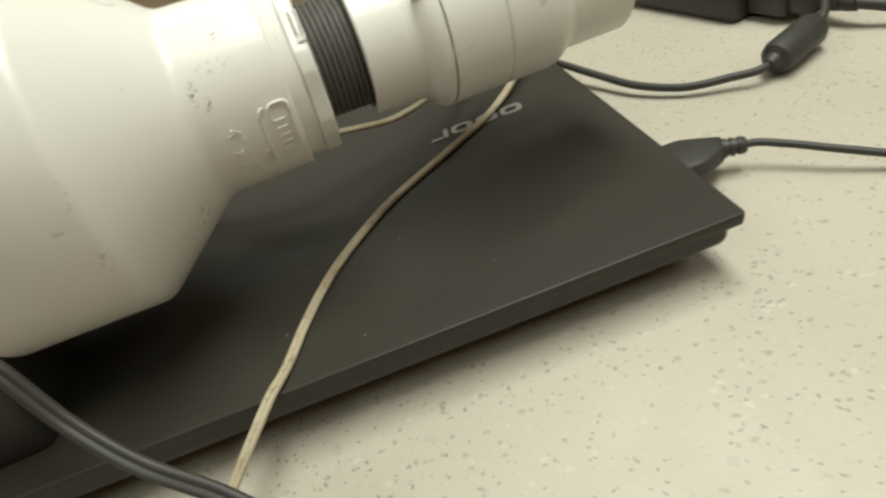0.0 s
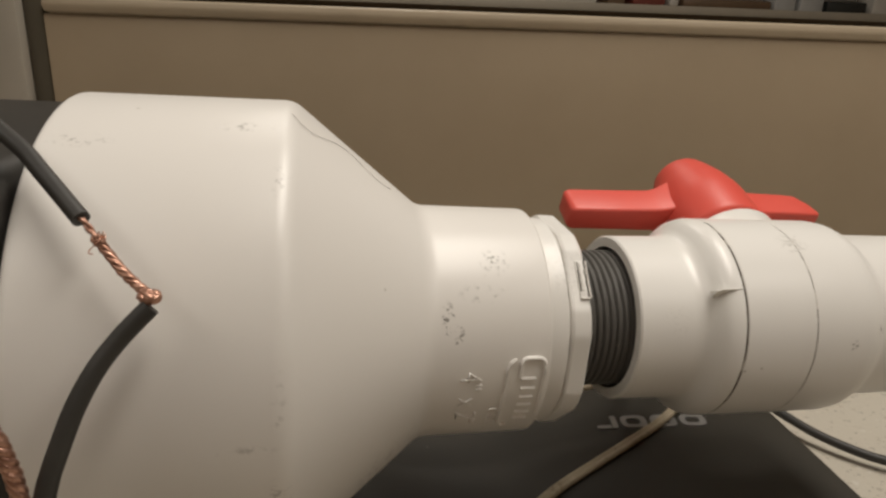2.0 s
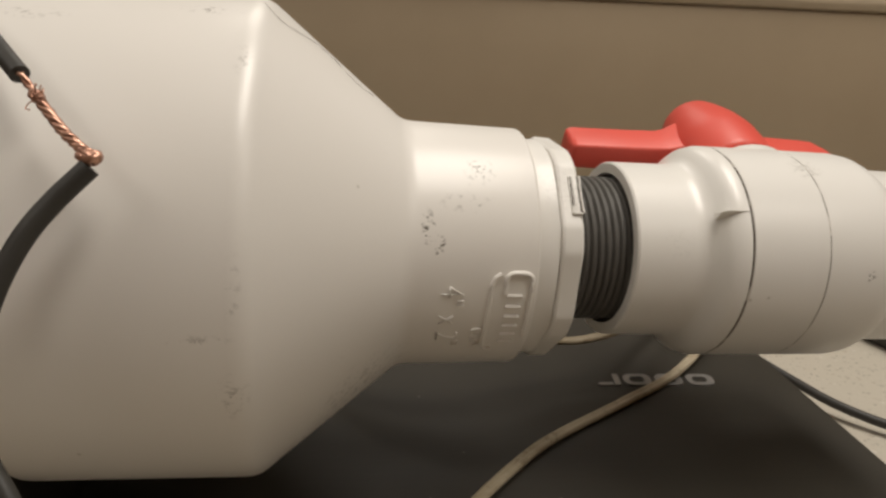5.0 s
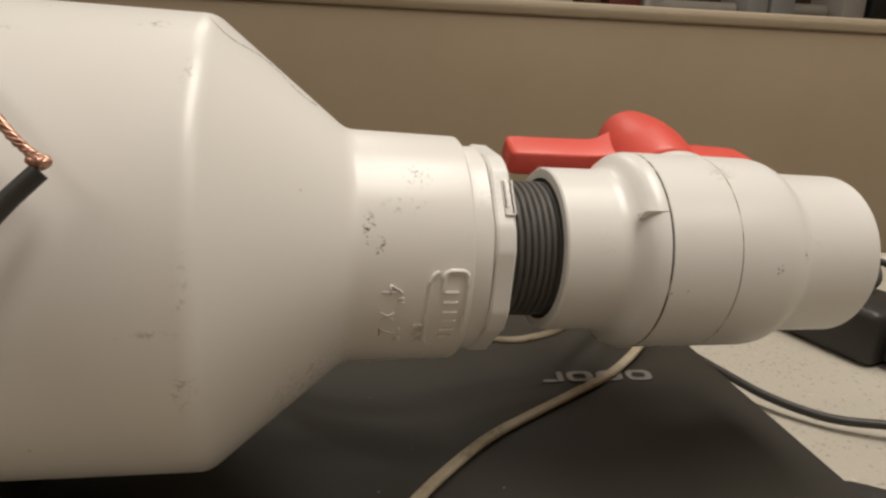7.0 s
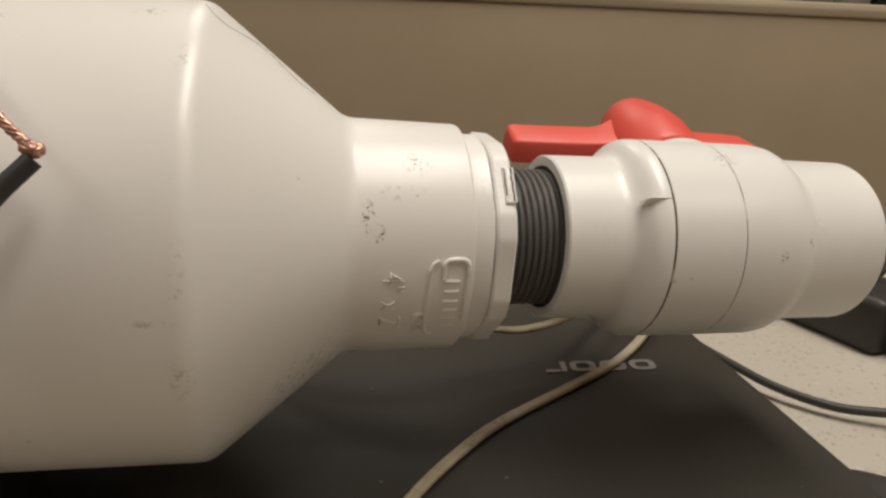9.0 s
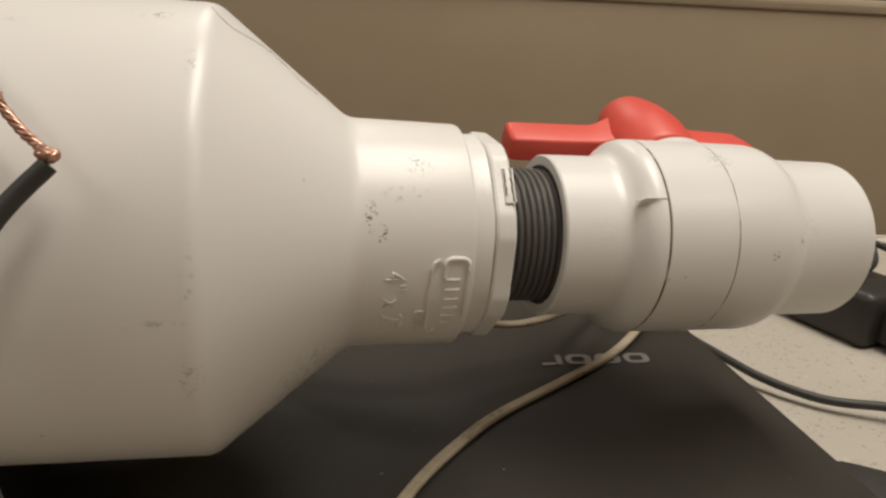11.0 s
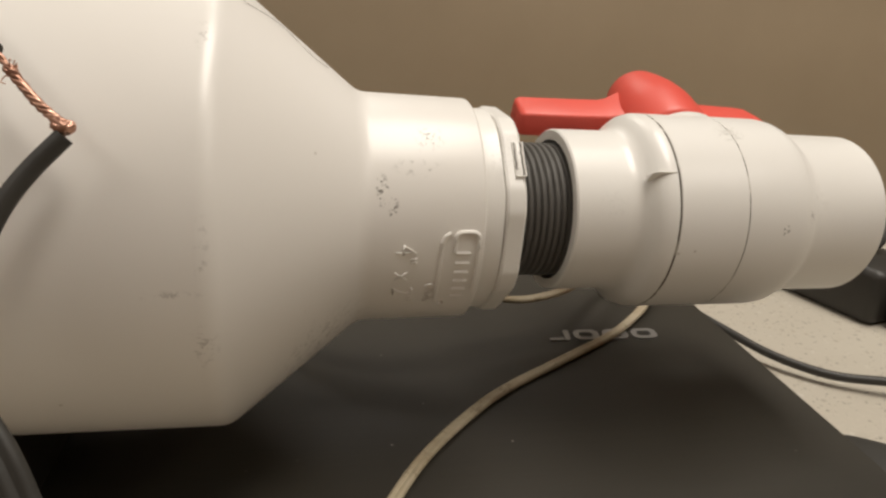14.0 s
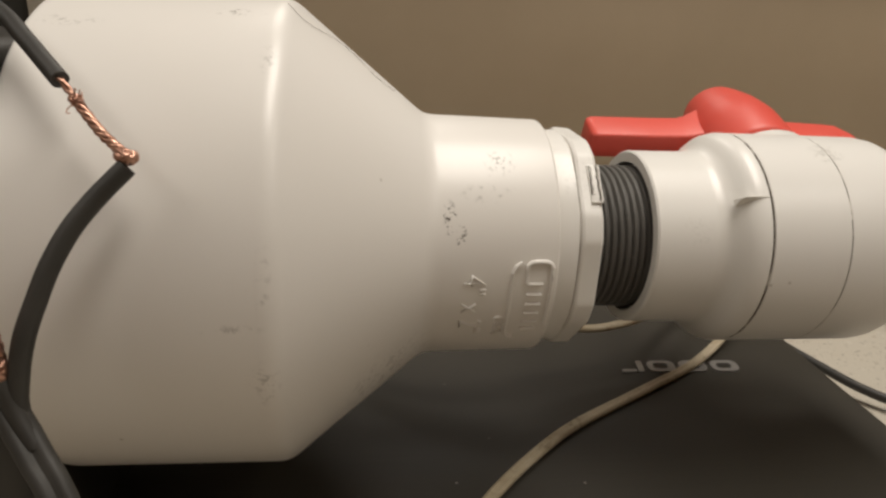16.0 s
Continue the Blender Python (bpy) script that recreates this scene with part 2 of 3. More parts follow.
far_grey = matte("pale_grey", (0.48, 0.48, 0.47), (0.42, 0.42, 0.41), 20, 0.5)
far_white = matte("off_white", (0.62, 0.58, 0.52), (0.56, 0.53, 0.48), 20, 0.5)
far_brown = matte("brown", (0.16, 0.10, 0.06), (0.13, 0.085, 0.05), 20, 0.5)
far_dark = matte("near_black", (0.03, 0.032, 0.03), (0.022, 0.022, 0.02), 20, 0.5)
far_blue = matte("blue_plastic", (0.10, 0.17, 0.30), (0.08, 0.14, 0.25), 20, 0.4)


# ---- building helpers ----
def finish(ob_data, smooth=35):
    if smooth:
        for p in ob_data.polygons:
            p.use_smooth = True
        ob_data.set_sharp_from_angle(angle=radians(smooth))


def part(name, bm, mat, parent=None, label="", smooth=35):
    data = bpy.data.meshes.new(name)
    bmesh.ops.recalc_face_normals(bm, faces=bm.faces)
    bm.to_mesh(data)
    bm.free()
    data.materials.append(mat)
    finish(data, smooth)
    ob = new(name, data)
    if parent:
        ob.parent = parent
    if label:
        ob["label"] = label
    return ob


def thing(name, m=None, **tags):
    ob = new(name)
    ob.empty_display_size = 0.02
    if m:
        ob.matrix_world = m
    return tagged(ob, **tags)


def add_box(bm, lo, hi, bevel=0.0, m=None, segments=2):
    lo, hi = Vector(lo), Vector(hi)
    got = bmesh.ops.create_cube(bm, size=1.0)["verts"]
    for v in got:
        v.co = Vector([lo[i] + (v.co[i] + 0.5) * (hi[i] - lo[i]) for i in range(3)])
    if bevel:
        edges = list({e for v in got for e in v.link_edges})
        got = bmesh.ops.bevel(bm, geom=edges, offset=bevel, segments=segments, profile=0.5, affect="EDGES")["verts"]
        got = list({v for f in bm.faces for v in f.verts if v in set(got)})
    if m:
        for v in got:
            v.co = m @ v.co
    return bm


def box(lo, hi, bevel=0.0, m=None, segments=2):
    bm = bmesh.new()
    return add_box(bm, lo, hi, bevel, m, segments)


def lathe(profile, steps=128, radius=None, m=None, bm=None, close=True):
    """Turns (s, r) pairs round the x axis."""
    bm = bm or bmesh.new()
    rings = []
    for s, r in profile:
        ring = []
        for k in range(steps):
            a = 2 * math.pi * k / steps
            q = radius(s, a, r) if radius else r
            co = Vector((s, -q * math.sin(a), q * math.cos(a)))
            ring.append(bm.verts.new(m @ co if m else co))
        rings.append(ring)
    pairs = list(zip(rings, rings[1:]))
    if close:
        pairs.append((rings[-1], rings[0]))
    for one, two in pairs:
        for k in range(steps):
            bm.faces.new((one[k], one[(k + 1) % steps], two[(k + 1) % steps], two[k]))
    return bm


def round_corner(points, r, n=4):
    """Rounds the inner corners of a line of (s, r) pairs."""
    out = [points[0]]
    for a, b, c in zip(points, points[1:], points[2:]):
        a, b, c = Vector(a), Vector(b), Vector(c)
        d1, d2 = (a - b), (c - b)
        k = min(r, d1.length * 0.45, d2.length * 0.45)
        p, q = b + d1.normalized() * k, b + d2.normalized() * k
        for i in range(n + 1):
            t = i / n
            out.append(tuple(p * (1 - t) ** 2 + b * 2 * t * (1 - t) + q * t * t))
    out.append(points[-1])
    return out


def glide(points, per=10):
    """A smooth line through the points."""
    pts = [Vector(p) for p in points]
    pts = [2 * pts[0] - pts[1]] + pts + [2 * pts[-1] - pts[-2]]
    out = []
    for a, b, c, d in zip(pts, pts[1:], pts[2:], pts[3:]):
        for i in range(per):
            t = i / per
            out.append(0.5 * (2 * b + (c - a) * t + (2 * a - 5 * b + 4 * c - d) * t * t + (3 * b - a - 3 * c + d) * t ** 3))
    out.append(pts[-2])
    return out


def sweep(line, section, bm=None, up=Vector((0, 0, 1)), twist=0.0, scale=None):
    """Sweeps a closed section of (side, above) pairs along a line of points, with both ends closed."""
    bm = bm or bmesh.new()
    rings = []
    for i, p in enumerate(line):
        ahead = (line[min(i + 1, len(line) - 1)] - line[max(i - 1, 0)]).normalized()
        side = ahead.cross(up)
        if side.length < 1e-3:
            side = ahead.cross(Vector((0, 1, 0)))
        side.normalize()
        above = side.cross(ahead)
        c, sn = math.cos(twist * i), math.sin(twist * i)
        k = scale(i / (len(line) - 1)) if scale else 1.0
        rings.append([bm.verts.new(p + k * (side * (x * c - y * sn) + above * (x * sn + y * c))) for x, y in section])
    n = len(section)
    for one, two in zip(rings, rings[1:]):
        for k in range(n):
            bm.faces.new((one[k], one[(k + 1) % n], two[(k + 1) % n], two[k]))
    bm.faces.new(rings[0][::-1])
    bm.faces.new(rings[-1])
    return bm


def circle(r, n=14, centre=(0, 0), flat=1.0):
    return [(centre[0] + r * math.cos(2 * math.pi * k / n), centre[1] + flat * r * math.sin(2 * math.pi * k / n)) for k in range(n)]


def twin(r, gap=0.86, n=9):
    """A figure-eight section: two conductors side by side."""
    out = []
    for sign in (1, -1):
        for k in range(n):
            a = radians(-142 + 284 * k / (n - 1)) if sign > 0 else radians(180 - 142 + 284 * k / (n - 1))
            out.append((sign * gap * r + r * math.cos(a), r * math.sin(a)))
    return out


def tube(points, r, per=10, flat=1.0, n=14):
    return sweep(glide(points, per), circle(r, n, flat=flat))


# ---- room ----
def plain(name, lo, hi, mat, label, bevel=0.0, category="wall"):
    ob = part(name, box(lo, hi, bevel), mat)
    return tagged(ob, label, category, kind="structure")


FLOOR = -0.9
plain("floor", (-3.2, -2.8, FLOOR - 0.1), (3.2, 3.2, FLOOR), floor_bounce, "plain unseen floor of the room, brown for a dim warm bounce", category="floor")
plain("ceiling", (-3.2, -2.8, CEILING), (3.2, 3.2, CEILING + 0.1), ceiling_paint, "plain off-white ceiling with flat lamps", category="ceiling")
plain("wall_north", (-3.2, 3.0, FLOOR), (3.2, 3.2, CEILING), wall_paint, "plain beige painted wall behind the shelf")
plain("wall_south", (-3.2, -2.8, FLOOR), (3.2, -2.6, CEILING), south_bounce, "plain unseen closing wall, brown for a dim warm bounce")
plain("wall_east", (3.0, -2.6, FLOOR), (3.2, 3.0, CEILING), wall_paint, "plain beige painted wall")
plain("wall_west", (-3.2, -2.6, FLOOR), (-3.0, 3.0, CEILING), wall_paint, "plain beige painted wall")
# Unseen fittings, given to room lamps and added fill lamps alike.
for x, y, power in LAMPS:
    lamp = thing("room_or_fill_fitting", pose(x, y, CEILING), label="flat white rectangular ceiling fitting, unseen, some added as fill light", category="light", group="ceiling lights")
    bm = bmesh.new()
    for lo, hi in (((-0.3, -0.65, -0.03), (-0.26, 0.65, 0)), ((0.26, -0.65, -0.03), (0.3, 0.65, 0)), ((-0.26, -0.65, -0.03), (0.26, -0.61, 0)), ((-0.26, 0.61, -0.03), (0.26, 0.65, 0))):
        add_box(bm, lo, hi)
    part("frame", bm, lamp_frame, lamp, smooth=0)

counter = thing("counter", label="cream speckled quartz worktop on a base", category="counter", kind="structure")
part("worktop", box((-1.3, -0.21, -0.04), (1.5, 0.95, 0.0), 0.004), quartz, counter, "cream quartz with grey and brown chips")
part("base", box((-1.28, -0.17, FLOOR), (1.48, 0.93, -0.04)), cabinet_paint, counter, "beige laminate base")

# ---- divider behind ----
PY = 0.458
divider = thing("divider_panel", pose(0, PY, 0), label="brown-beige laminate desk divider panel with pale cap", category="partition")
part("board", box((-0.447, 0.004, 0.0), (0.436, 0.030, 0.210), 0.002), panel_paint, divider)
part("cap", box((-0.447, 0.0, 0.210), (0.438, 0.034, 0.2225), 0.005), panel_cap, divider, "pale rounded cap strip")
part("edge_strip", box((-0.462, 0.006, 0.0), (-0.447, 0.026, 0.62), 0.002), dark_gap, divider, "dark joint strip")
part("post", box((-0.489, -0.004, 0.0), (-0.462, 0.036, 0.62), 0.004), post_paint, divider, "pale grey upright post")
part("side_board", box((-1.2, 0.006, 0.0), (-0.489, 0.030, 0.62), 0.002), far_dark, divider, "dark panel beyond the post")

# ---- laptop ----
LID = 0.0307
laptop = thing("laptop", label="closed dark grey laptop lying on the speckled worktop", category="laptop")


def slab(x0, y0, x1, y1, z0, z1, corner, inset=0.0, edge=0.0012, steps=(0.3, 0.45, 0.7)):
    """A flat body with rounded corners in plan, its underside drawn in."""
    bm = bmesh.new()

    def loop(grow, z):
        out = []
        for cx, cy, a0 in ((x1 - corner, y1 - corner, 0), (x0 + corner, y1 - corner, 90), (x0 + corner, y0 + corner, 180), (x1 - corner, y0 + corner, 270)):
            for k in range(7):
                a = radians(a0 + 15 * k)
                out.append(bm.verts.new((cx + max(corner + grow, 0.0005) * math.cos(a) + min(corner + grow, 0) * (1 if a0 in (0, 270) else -1), cy + max(corner + grow, 0.0005) * math.sin(a) + min(corner + grow, 0) * (1 if a0 < 180 else -1), z)))
        return out
    h = z1 - z0
    loops = [loop(-inset, z0), loop(-inset * 0.45, z0 + h * steps[0]), loop(-inset * 0.06, z0 + h * steps[1]), loop(0, z0 + h * steps[2]), loop(0, z1 - edge), loop(-edge * 0.3, z1 - edge * 0.3), loop(-edge, z1)]
    for one, two in zip(loops, loops[1:]):
        for k in range(len(one)):
            bm.faces.new((one[k], one[(k + 1) % len(one)], two[(k + 1) % len(one)], two[k]))
    bm.faces.new(loops[0][::-1])
    bm.faces.new(loops[-1])
    return bm


lid = part("lid", slab(-0.375, 0.0, 0.0, 0.252, 0.0252, LID, 0.002, 0.0006, 0.0008), lid_plastic, laptop, "dark brushed plastic lid with dust", 12)
part("body", slab(-0.3715, 0.0032, -0.0036, 0.2495, 0.0040, 0.0246, 0.006, 0.0170, 0.0012, (0.35, 0.60, 0.70)), base_plastic, laptop, "dark plastic body drawn in below", 20)
part("hinge", box((-0.34, 0.2475, 0.010), (-0.035, 0.2565, 0.0245), 0.003), base_plastic, laptop, "long dark hinge")
for x, y in ((-0.35, 0.03), (-0.03, 0.03), (-0.35, 0.22), (-0.03, 0.22)):
    part("foot", lathe([(0.0, 0.002), (0.0, 0.006), (0.004, 0.0065), (0.004, 0.002)], 20, m=Matrix.Translation((x, y, 0.004)) @ pose(0, 0, 0, 0, 90, 0)), black_rubber, laptop)

# Silver mark on the lid, as four plain rounded shapes.
MARK = pose(-0.0635, 0.1475, LID, 0, 0, 180)


def mark_shape(outer, inner=None, lean=0.0):
    bm = bmesh.new()

    def put(x, y, z):
        return bm.verts.new(MARK @ Vector((x + lean * y, y, z)))
    n = len(outer)
    if inner:
        o1, i1 = [put(x, y, 0.0006) for x, y in outer], [put(x, y, 0.0006) for x, y in inner]
        o0, i0 = [put(x, y, -0.0003) for x, y in outer], [put(x, y, -0.0003) for x, y in inner]
        for k in range(n):
            j = (k + 1) % n
            bm.faces.new((o1[k], o1[j], i1[j], i1[k]))
            bm.faces.new((o0[k], o0[j], o1[j], o1[k]))
            bm.faces.new((i0[k], i0[j], i1[j], i1[k]))
    else:
        top, low = [put(x, y, 0.0006) for x, y in outer], [put(x, y, -0.0003) for x, y in outer]
        bm.faces.new(top)
        for k in range(n):
            bm.faces.new((low[k], low[(k + 1) % n], top[(k + 1) % n], top[k]))
    return bm


def rounded(x0, y0, x1, y1, r, n=5):
    out = []
    for cx, cy, a0 in ((x1 - r, y1 - r, 0), (x0 + r, y1 - r, 90), (x0 + r, y0 + r, 180), (x1 - r, y0 + r, 270)):
        for k in range(n):
            a = radians(a0 + 90 * k / (n - 1))
            out.append((cx + r * math.cos(a), cy + r * math.sin(a)))
    return out


for x0 in (-0.027, -0.0125, 0.002):
    part("mark_shape", mark_shape(rounded(x0, -0.0055, x0 + 0.0125, 0.0045, 0.0036), rounded(x0 + 0.0032, -0.0030, x0 + 0.0098, 0.0020, 0.0018), 0.12), silver, lid, "silver rounded shape")
part("mark_shape", mark_shape(rounded(0.0165, -0.0055, 0.0192, 0.0045, 0.0008), None, 0.12), silver, lid, "silver bar")
part("mark_shape", mark_shape(rounded(0.0197, 0.0022, 0.0265, 0.0046, 0.001), None, 0.12), silver, lid, "silver bar")

# ---- pipe assembly ----
X = Vector((1, 0.0768, -0.0334)).normalized()
Y = Vector((-X.y, X.x, 0)).normalized()
Z = X.cross(Y)
AXIS = Matrix((X, Y, Z)).transposed().to_4x4()
AXIS.translation = (-0.1652, 0.0844, 0.1123)
pipe = thing("pipe_assembly", AXIS, label="white plastic pipe reducer with ball valve above the laptop", category="pipe fitting")

R1, R2 = 0.0670, 0.0365
outer = round_corner([(-0.1100, 0.0615), (-0.1100, R1 - 0.0004), (-0.0530, R1), (-0.0158, R2 + 0.0002), (0.0186, R2 - 0.0004), (0.0190, 0.0345)], 0.0028, 5)
reducer = part("reducer", lathe(outer + [(0.0190, 0.0322), (-0.014, 0.0318), (-0.048, 0.0600), (-0.1100, 0.0605)], 160), pvc_reducer, pipe, "scuffed white reducer with moulded lettering", 28)


def octagon(s, a, r):
    if s < 0.0254:
        return r
    b = (a + radians(-48) + radians(22.5)) % radians(45) - radians(22.5)
    return min(r, (r - 0.0013) / math.cos(b)) if r > 0.03 else r


bush = [(0.0165, 0.0315), (0.0175, 0.0326), (0.0195, 0.0331), (0.0248, 0.0332), (0.0254, 0.0328), (0.0255, 0.0338), (0.0262, 0.0342), (0.0308, 0.0340), (0.0316, 0.0332), (0.0317, 0.0300), (0.0319, 0.0240), (0.0165, 0.0240)]
part("bushing", lathe(bush, 192, octagon), pvc_bushing, pipe, "glossy white bushing with flat-sided collar", 30)


def nipple():
    bm = bmesh.new()
    steps, rows, pitch = 72, 200, 0.00221
    rings = []
    for i in range(rows + 1):
        s = 0.026 + 0.036 * i / rows
        ring = []
        for k in range(steps):
            a = 2 * math.pi * k / steps
            w = (s / pitch - k / steps) % 1.0
            tri = 1 - abs(2 * w - 1)
            r = 0.0217 + 0.0010 * min(1.0, tri * 1.7)
            ring.append(bm.verts.new((s, -r * math.sin(a), r * math.cos(a))))
        rings.append(ring)
    for one, two in zip(rings, rings[1:]):
        for k in range(steps):
            bm.faces.new((one[k], one[(k + 1) % steps], two[(k + 1) % steps], two[k]))
    return bm


part("threaded_nipple", nipple(), grey_pvc, pipe, "dark grey threaded nipple", 60)
valve = new("ball_valve")
valve.parent = pipe
valve["label"] = "white plastic ball valve with red handle"
VA, VB, VE = 0.0275, 0.0339, 0.0289
collar = [(0.0500, 0.0240), (0.0500, VA - 0.0005), (0.0506, VA), (0.0680, VA + 0.0001)]
collar += [(0.0704, 0.0278), (0.0722, 0.0286), (0.0737, 0.0303), (0.0750, 0.0320), (0.0766, 0.0332), (0.0790, VB), (0.0809, VB), (0.0813, VB - 0.0004), (0.0813, 0.0250), (0.060, 0.0240)]
part("collar", lathe(collar, 144), pvc_valve, valve, "white socket collar", 30)
body = [(0.0816, 0.025), (0.0816, VB - 0.0004), (0.0820, VB), (0.1052, VB), (0.1054, VB - 0.00015), (0.1056, VB - 0.00015), (0.1058, VB), (0.1245, VB - 0.0001),
        (0.1276, VB - 0.0006), (0.1302, VB - 0.0017), (0.1322, VB - 0.0032), (0.1336, VE + 0.0006), (0.1358, VE), (0.1616, VE - 0.0002), (0.1624, VE - 0.0008), (0.1626, VE - 0.0016), (0.1626, 0.0243), (0.138, 0.0240)]
part("valve_body", lathe(body, 144), pvc_valve, valve, "white valve body with outlet socket", 30)
part("seam", lathe([(0.08125, 0.032), (0.08125, VB - 0.0001), (0.08165, VB - 0.0001), (0.08165, 0.032)], 144), seam_dirt, valve, "dirt-filled seam")
part("seam", lathe([(0.1054, 0.033), (0.1054, VB - 0.00008), (0.1056, VB - 0.00008), (0.1056, 0.033)], 144), seam_dirt, valve, "fine parting line")

# Fin and ridge on the collar.
bm = bmesh.new()
a0 = 54.5
ring = [around(0.0722, a0 - 1.8, 0.0300), around(0.0722, a0 + 2.2, 0.0300), around(0.0808, a0 + 0.2, 0.0336), around(0.0808, a0 - 1.8, 0.0336)]
crest = [around(0.0724, a0, 0.0338), around(0.0736, a0 - 0.2, 0.0347), around(0.0811, a0 - 0.8, 0.0341)]
lowv = [bm.verts.new(p) for p in ring]
topv = [bm.verts.new(p) for p in crest]
for face in ((lowv[0], lowv[1], topv[0]), (lowv[1], topv[1], topv[0]), (lowv[1], lowv[2], topv[2], topv[1]), (lowv[3], topv[2], lowv[2]), (lowv[0], topv[0], topv[1]), (lowv[0], topv[1], topv[2], lowv[3])):
    bm.faces.new(face)
part("fin", bm, pvc_valve, valve, "small moulded fin")
# Handle: the stem leans back from upright.
LEAN, STEM_AT = 66, 0.1145
UP = Matrix.Translation((STEM_AT, 0, 0)) @ pose(0, 0, 0, -LEAN, 0, 0)
STEM = UP @ pose(0, 0, 0, 0, -90, 0)
part("bonnet", lathe([(0.016, 0.001), (0.016, 0.0200), (0.0360, 0.0198), (0.0374, 0.0190), (0.0380, 0.0178), (0.0380, 0.001)], 64, m=STEM), pvc_valve, valve, "white bonnet under the handle")
hub = round_corner([(0.0392, 0.0005), (0.0392, 0.0186), (0.0580, 0.0186), (0.0680, 0.0168), (0.0770, 0.0140), (0.0826, 0.0118), (0.0848, 0.0098), (0.0850, 0.0005)], 0.003, 4)
bm = lathe(hub, 72, m=STEM)


def wing(bm, rows):
    """Lofts rounded sections (s, half width, low, high) along the handle, flaring into the hub."""
    rings = []
    for s, w, low, high in rows:
        ring = []
        for y, z, a0 in ((w, high, 0), (-w, high, 90), (-w, low, 180), (w, low, 270)):
            r = min(0.0012, w * 0.4)
            cy, cz = (y - r if y > 0 else y + r), (z - r if z == high else z + r)
            for k in range(4):
                a = radians(a0 + 30 * k)
                ring.append(bm.verts.new(UP @ Vector((s, cy + r * math.cos(a), cz + r * math.sin(a)))))
        rings.append(ring)
    n = len(rings[0])
    for one, two in zip(rings, rings[1:]):
        for k in range(n):
            bm.faces.new((one[k], one[(k + 1) % n], two[(k + 1) % n], two[k]))
    bm.faces.new(rings[0][::-1])
    bm.faces.new(rings[-1])


LOW, HIGH = 0.0528, 0.0668
wing(bm, [(-0.0612, 0.0036, LOW + 0.0022, HIGH - 0.0018), (-0.0606, 0.0047, LOW + 0.0008, HIGH - 0.0006), (-0.0588, 0.0052, LOW, HIGH), (-0.0360, 0.0054, LOW, HIGH), (-0.0240, 0.0057, LOW, HIGH),
          (-0.0205, 0.0062, LOW, HIGH + 0.0008), (-0.0175, 0.0072, LOW - 0.0003, HIGH + 0.0020), (-0.0140, 0.0080, LOW - 0.0007, HIGH + 0.0034), (-0.0100, 0.0085, LOW - 0.0012, HIGH + 0.0040)])
wing(bm, [(0.0100, 0.0085, LOW - 0.0012, HIGH + 0.0038), (0.0140, 0.0080, LOW - 0.0007, HIGH + 0.0030), (0.0175, 0.0070, LOW - 0.0003, HIGH + 0.0018), (0.0205, 0.0061, LOW, HIGH + 0.0005), (0.0240, 0.0057, LOW, HIGH),
          (0.0400, 0.0054, LOW, HIGH - 0.0004), (0.0450, 0.0053, LOW, HIGH - 0.0010), (0.0490, 0.0051, LOW, HIGH - 0.0060), (0.0515, 0.0044, LOW + 0.0006, HIGH - 0.0098)])
part("handle", bm, red_plastic, valve, "red plastic two-winged handle", 50)


# Moulded lettering on the reducer.
def emboss(text, size, s_base, angle_start, r, name, stretch=1.0):
    curve = bpy.data.curves.new(name, "FONT")
    curve.body, curve.size, curve.resolution_u, curve.offset = text, size, 3, -size * 0.024
    tmp = new(name, curve)
    bpy.context.view_layer.update()
    flat = bpy.data.meshes.new_from_object(tmp.evaluated_get(bpy.context.evaluated_depsgraph_get()))
    bpy.data.objects.remove(tmp)
    bpy.data.curves.remove(curve)
    bm = bmesh.new()
    bm.from_mesh(flat)
    bpy.data.meshes.remove(flat)
    bmesh.ops.triangulate(bm, faces=bm.faces)
    extr = bmesh.ops.extrude_face_region(bm, geom=list(bm.faces))
    raised = {v for v in extr["geom"] if isinstance(v, bmesh.types.BMVert)}
    for v in bm.verts:
        a = radians(angle_start) + stretch * v.co.x / r
        q = r + (0.0005 if v in raised else -0.0004)
        s = s_base + v.co.y
        v.co = Vector((s, -q * math.sin(a), q * math.cos(a)))
    ob = part(name, bm, pvc_reducer, reducer, "moulded raised characters", 0)
    return ob


emboss("4\" x 2\"", 0.0094, -0.0073, 90.5, R2, "lettering", 0.80)
emboss("USA", 0.0048, 0.0022, 111, R2, "lettering", 0.9)


def arc_line(points, r0=R2, w=0.00065):
    line = [Vector(around(s, a, r0 + 0.0001)) for s, a in points]
    return sweep(line, circle(w, 8))


# Maker's plate as a plain outlined shape with bars.
def outline(s0, s1, a0, a1, cut=0.0):
    pts = []
    for k in range(7):
        t = radians(180 - 90 * k / 6)
        pts.append((s0 + 0.0022 + 0.0022 * math.cos(t), a0 + 3.2 - 3.2 * math.sin(t)))
    for k in range(7):
        t = radians(90 - 90 * k / 6)
        pts.append((s1 - 0.0022 + 0.0022 * math.cos(t), a0 + 3.2 - 3.2 * math.sin(t)))
    pts += [(s1, a0 + (a1 - a0) * q) for q in (0.2, 0.4, 0.6, 0.8)]
    return [(s0, a0 + 9)] + pts


part("plate_outline", arc_line(outline(0.0100, 0.0170, 85, 124)), pvc_reducer, reducer, "raised outline")
part("plate_outline", arc_line([(0.0085, 85.5), (0.0070, 87), (0.0062, 90), (0.0060, 100), (0.0060, 112), (0.0060, 122), (0.0072, 126), (0.0090, 126)]), pvc_reducer, reducer, "raised outline")
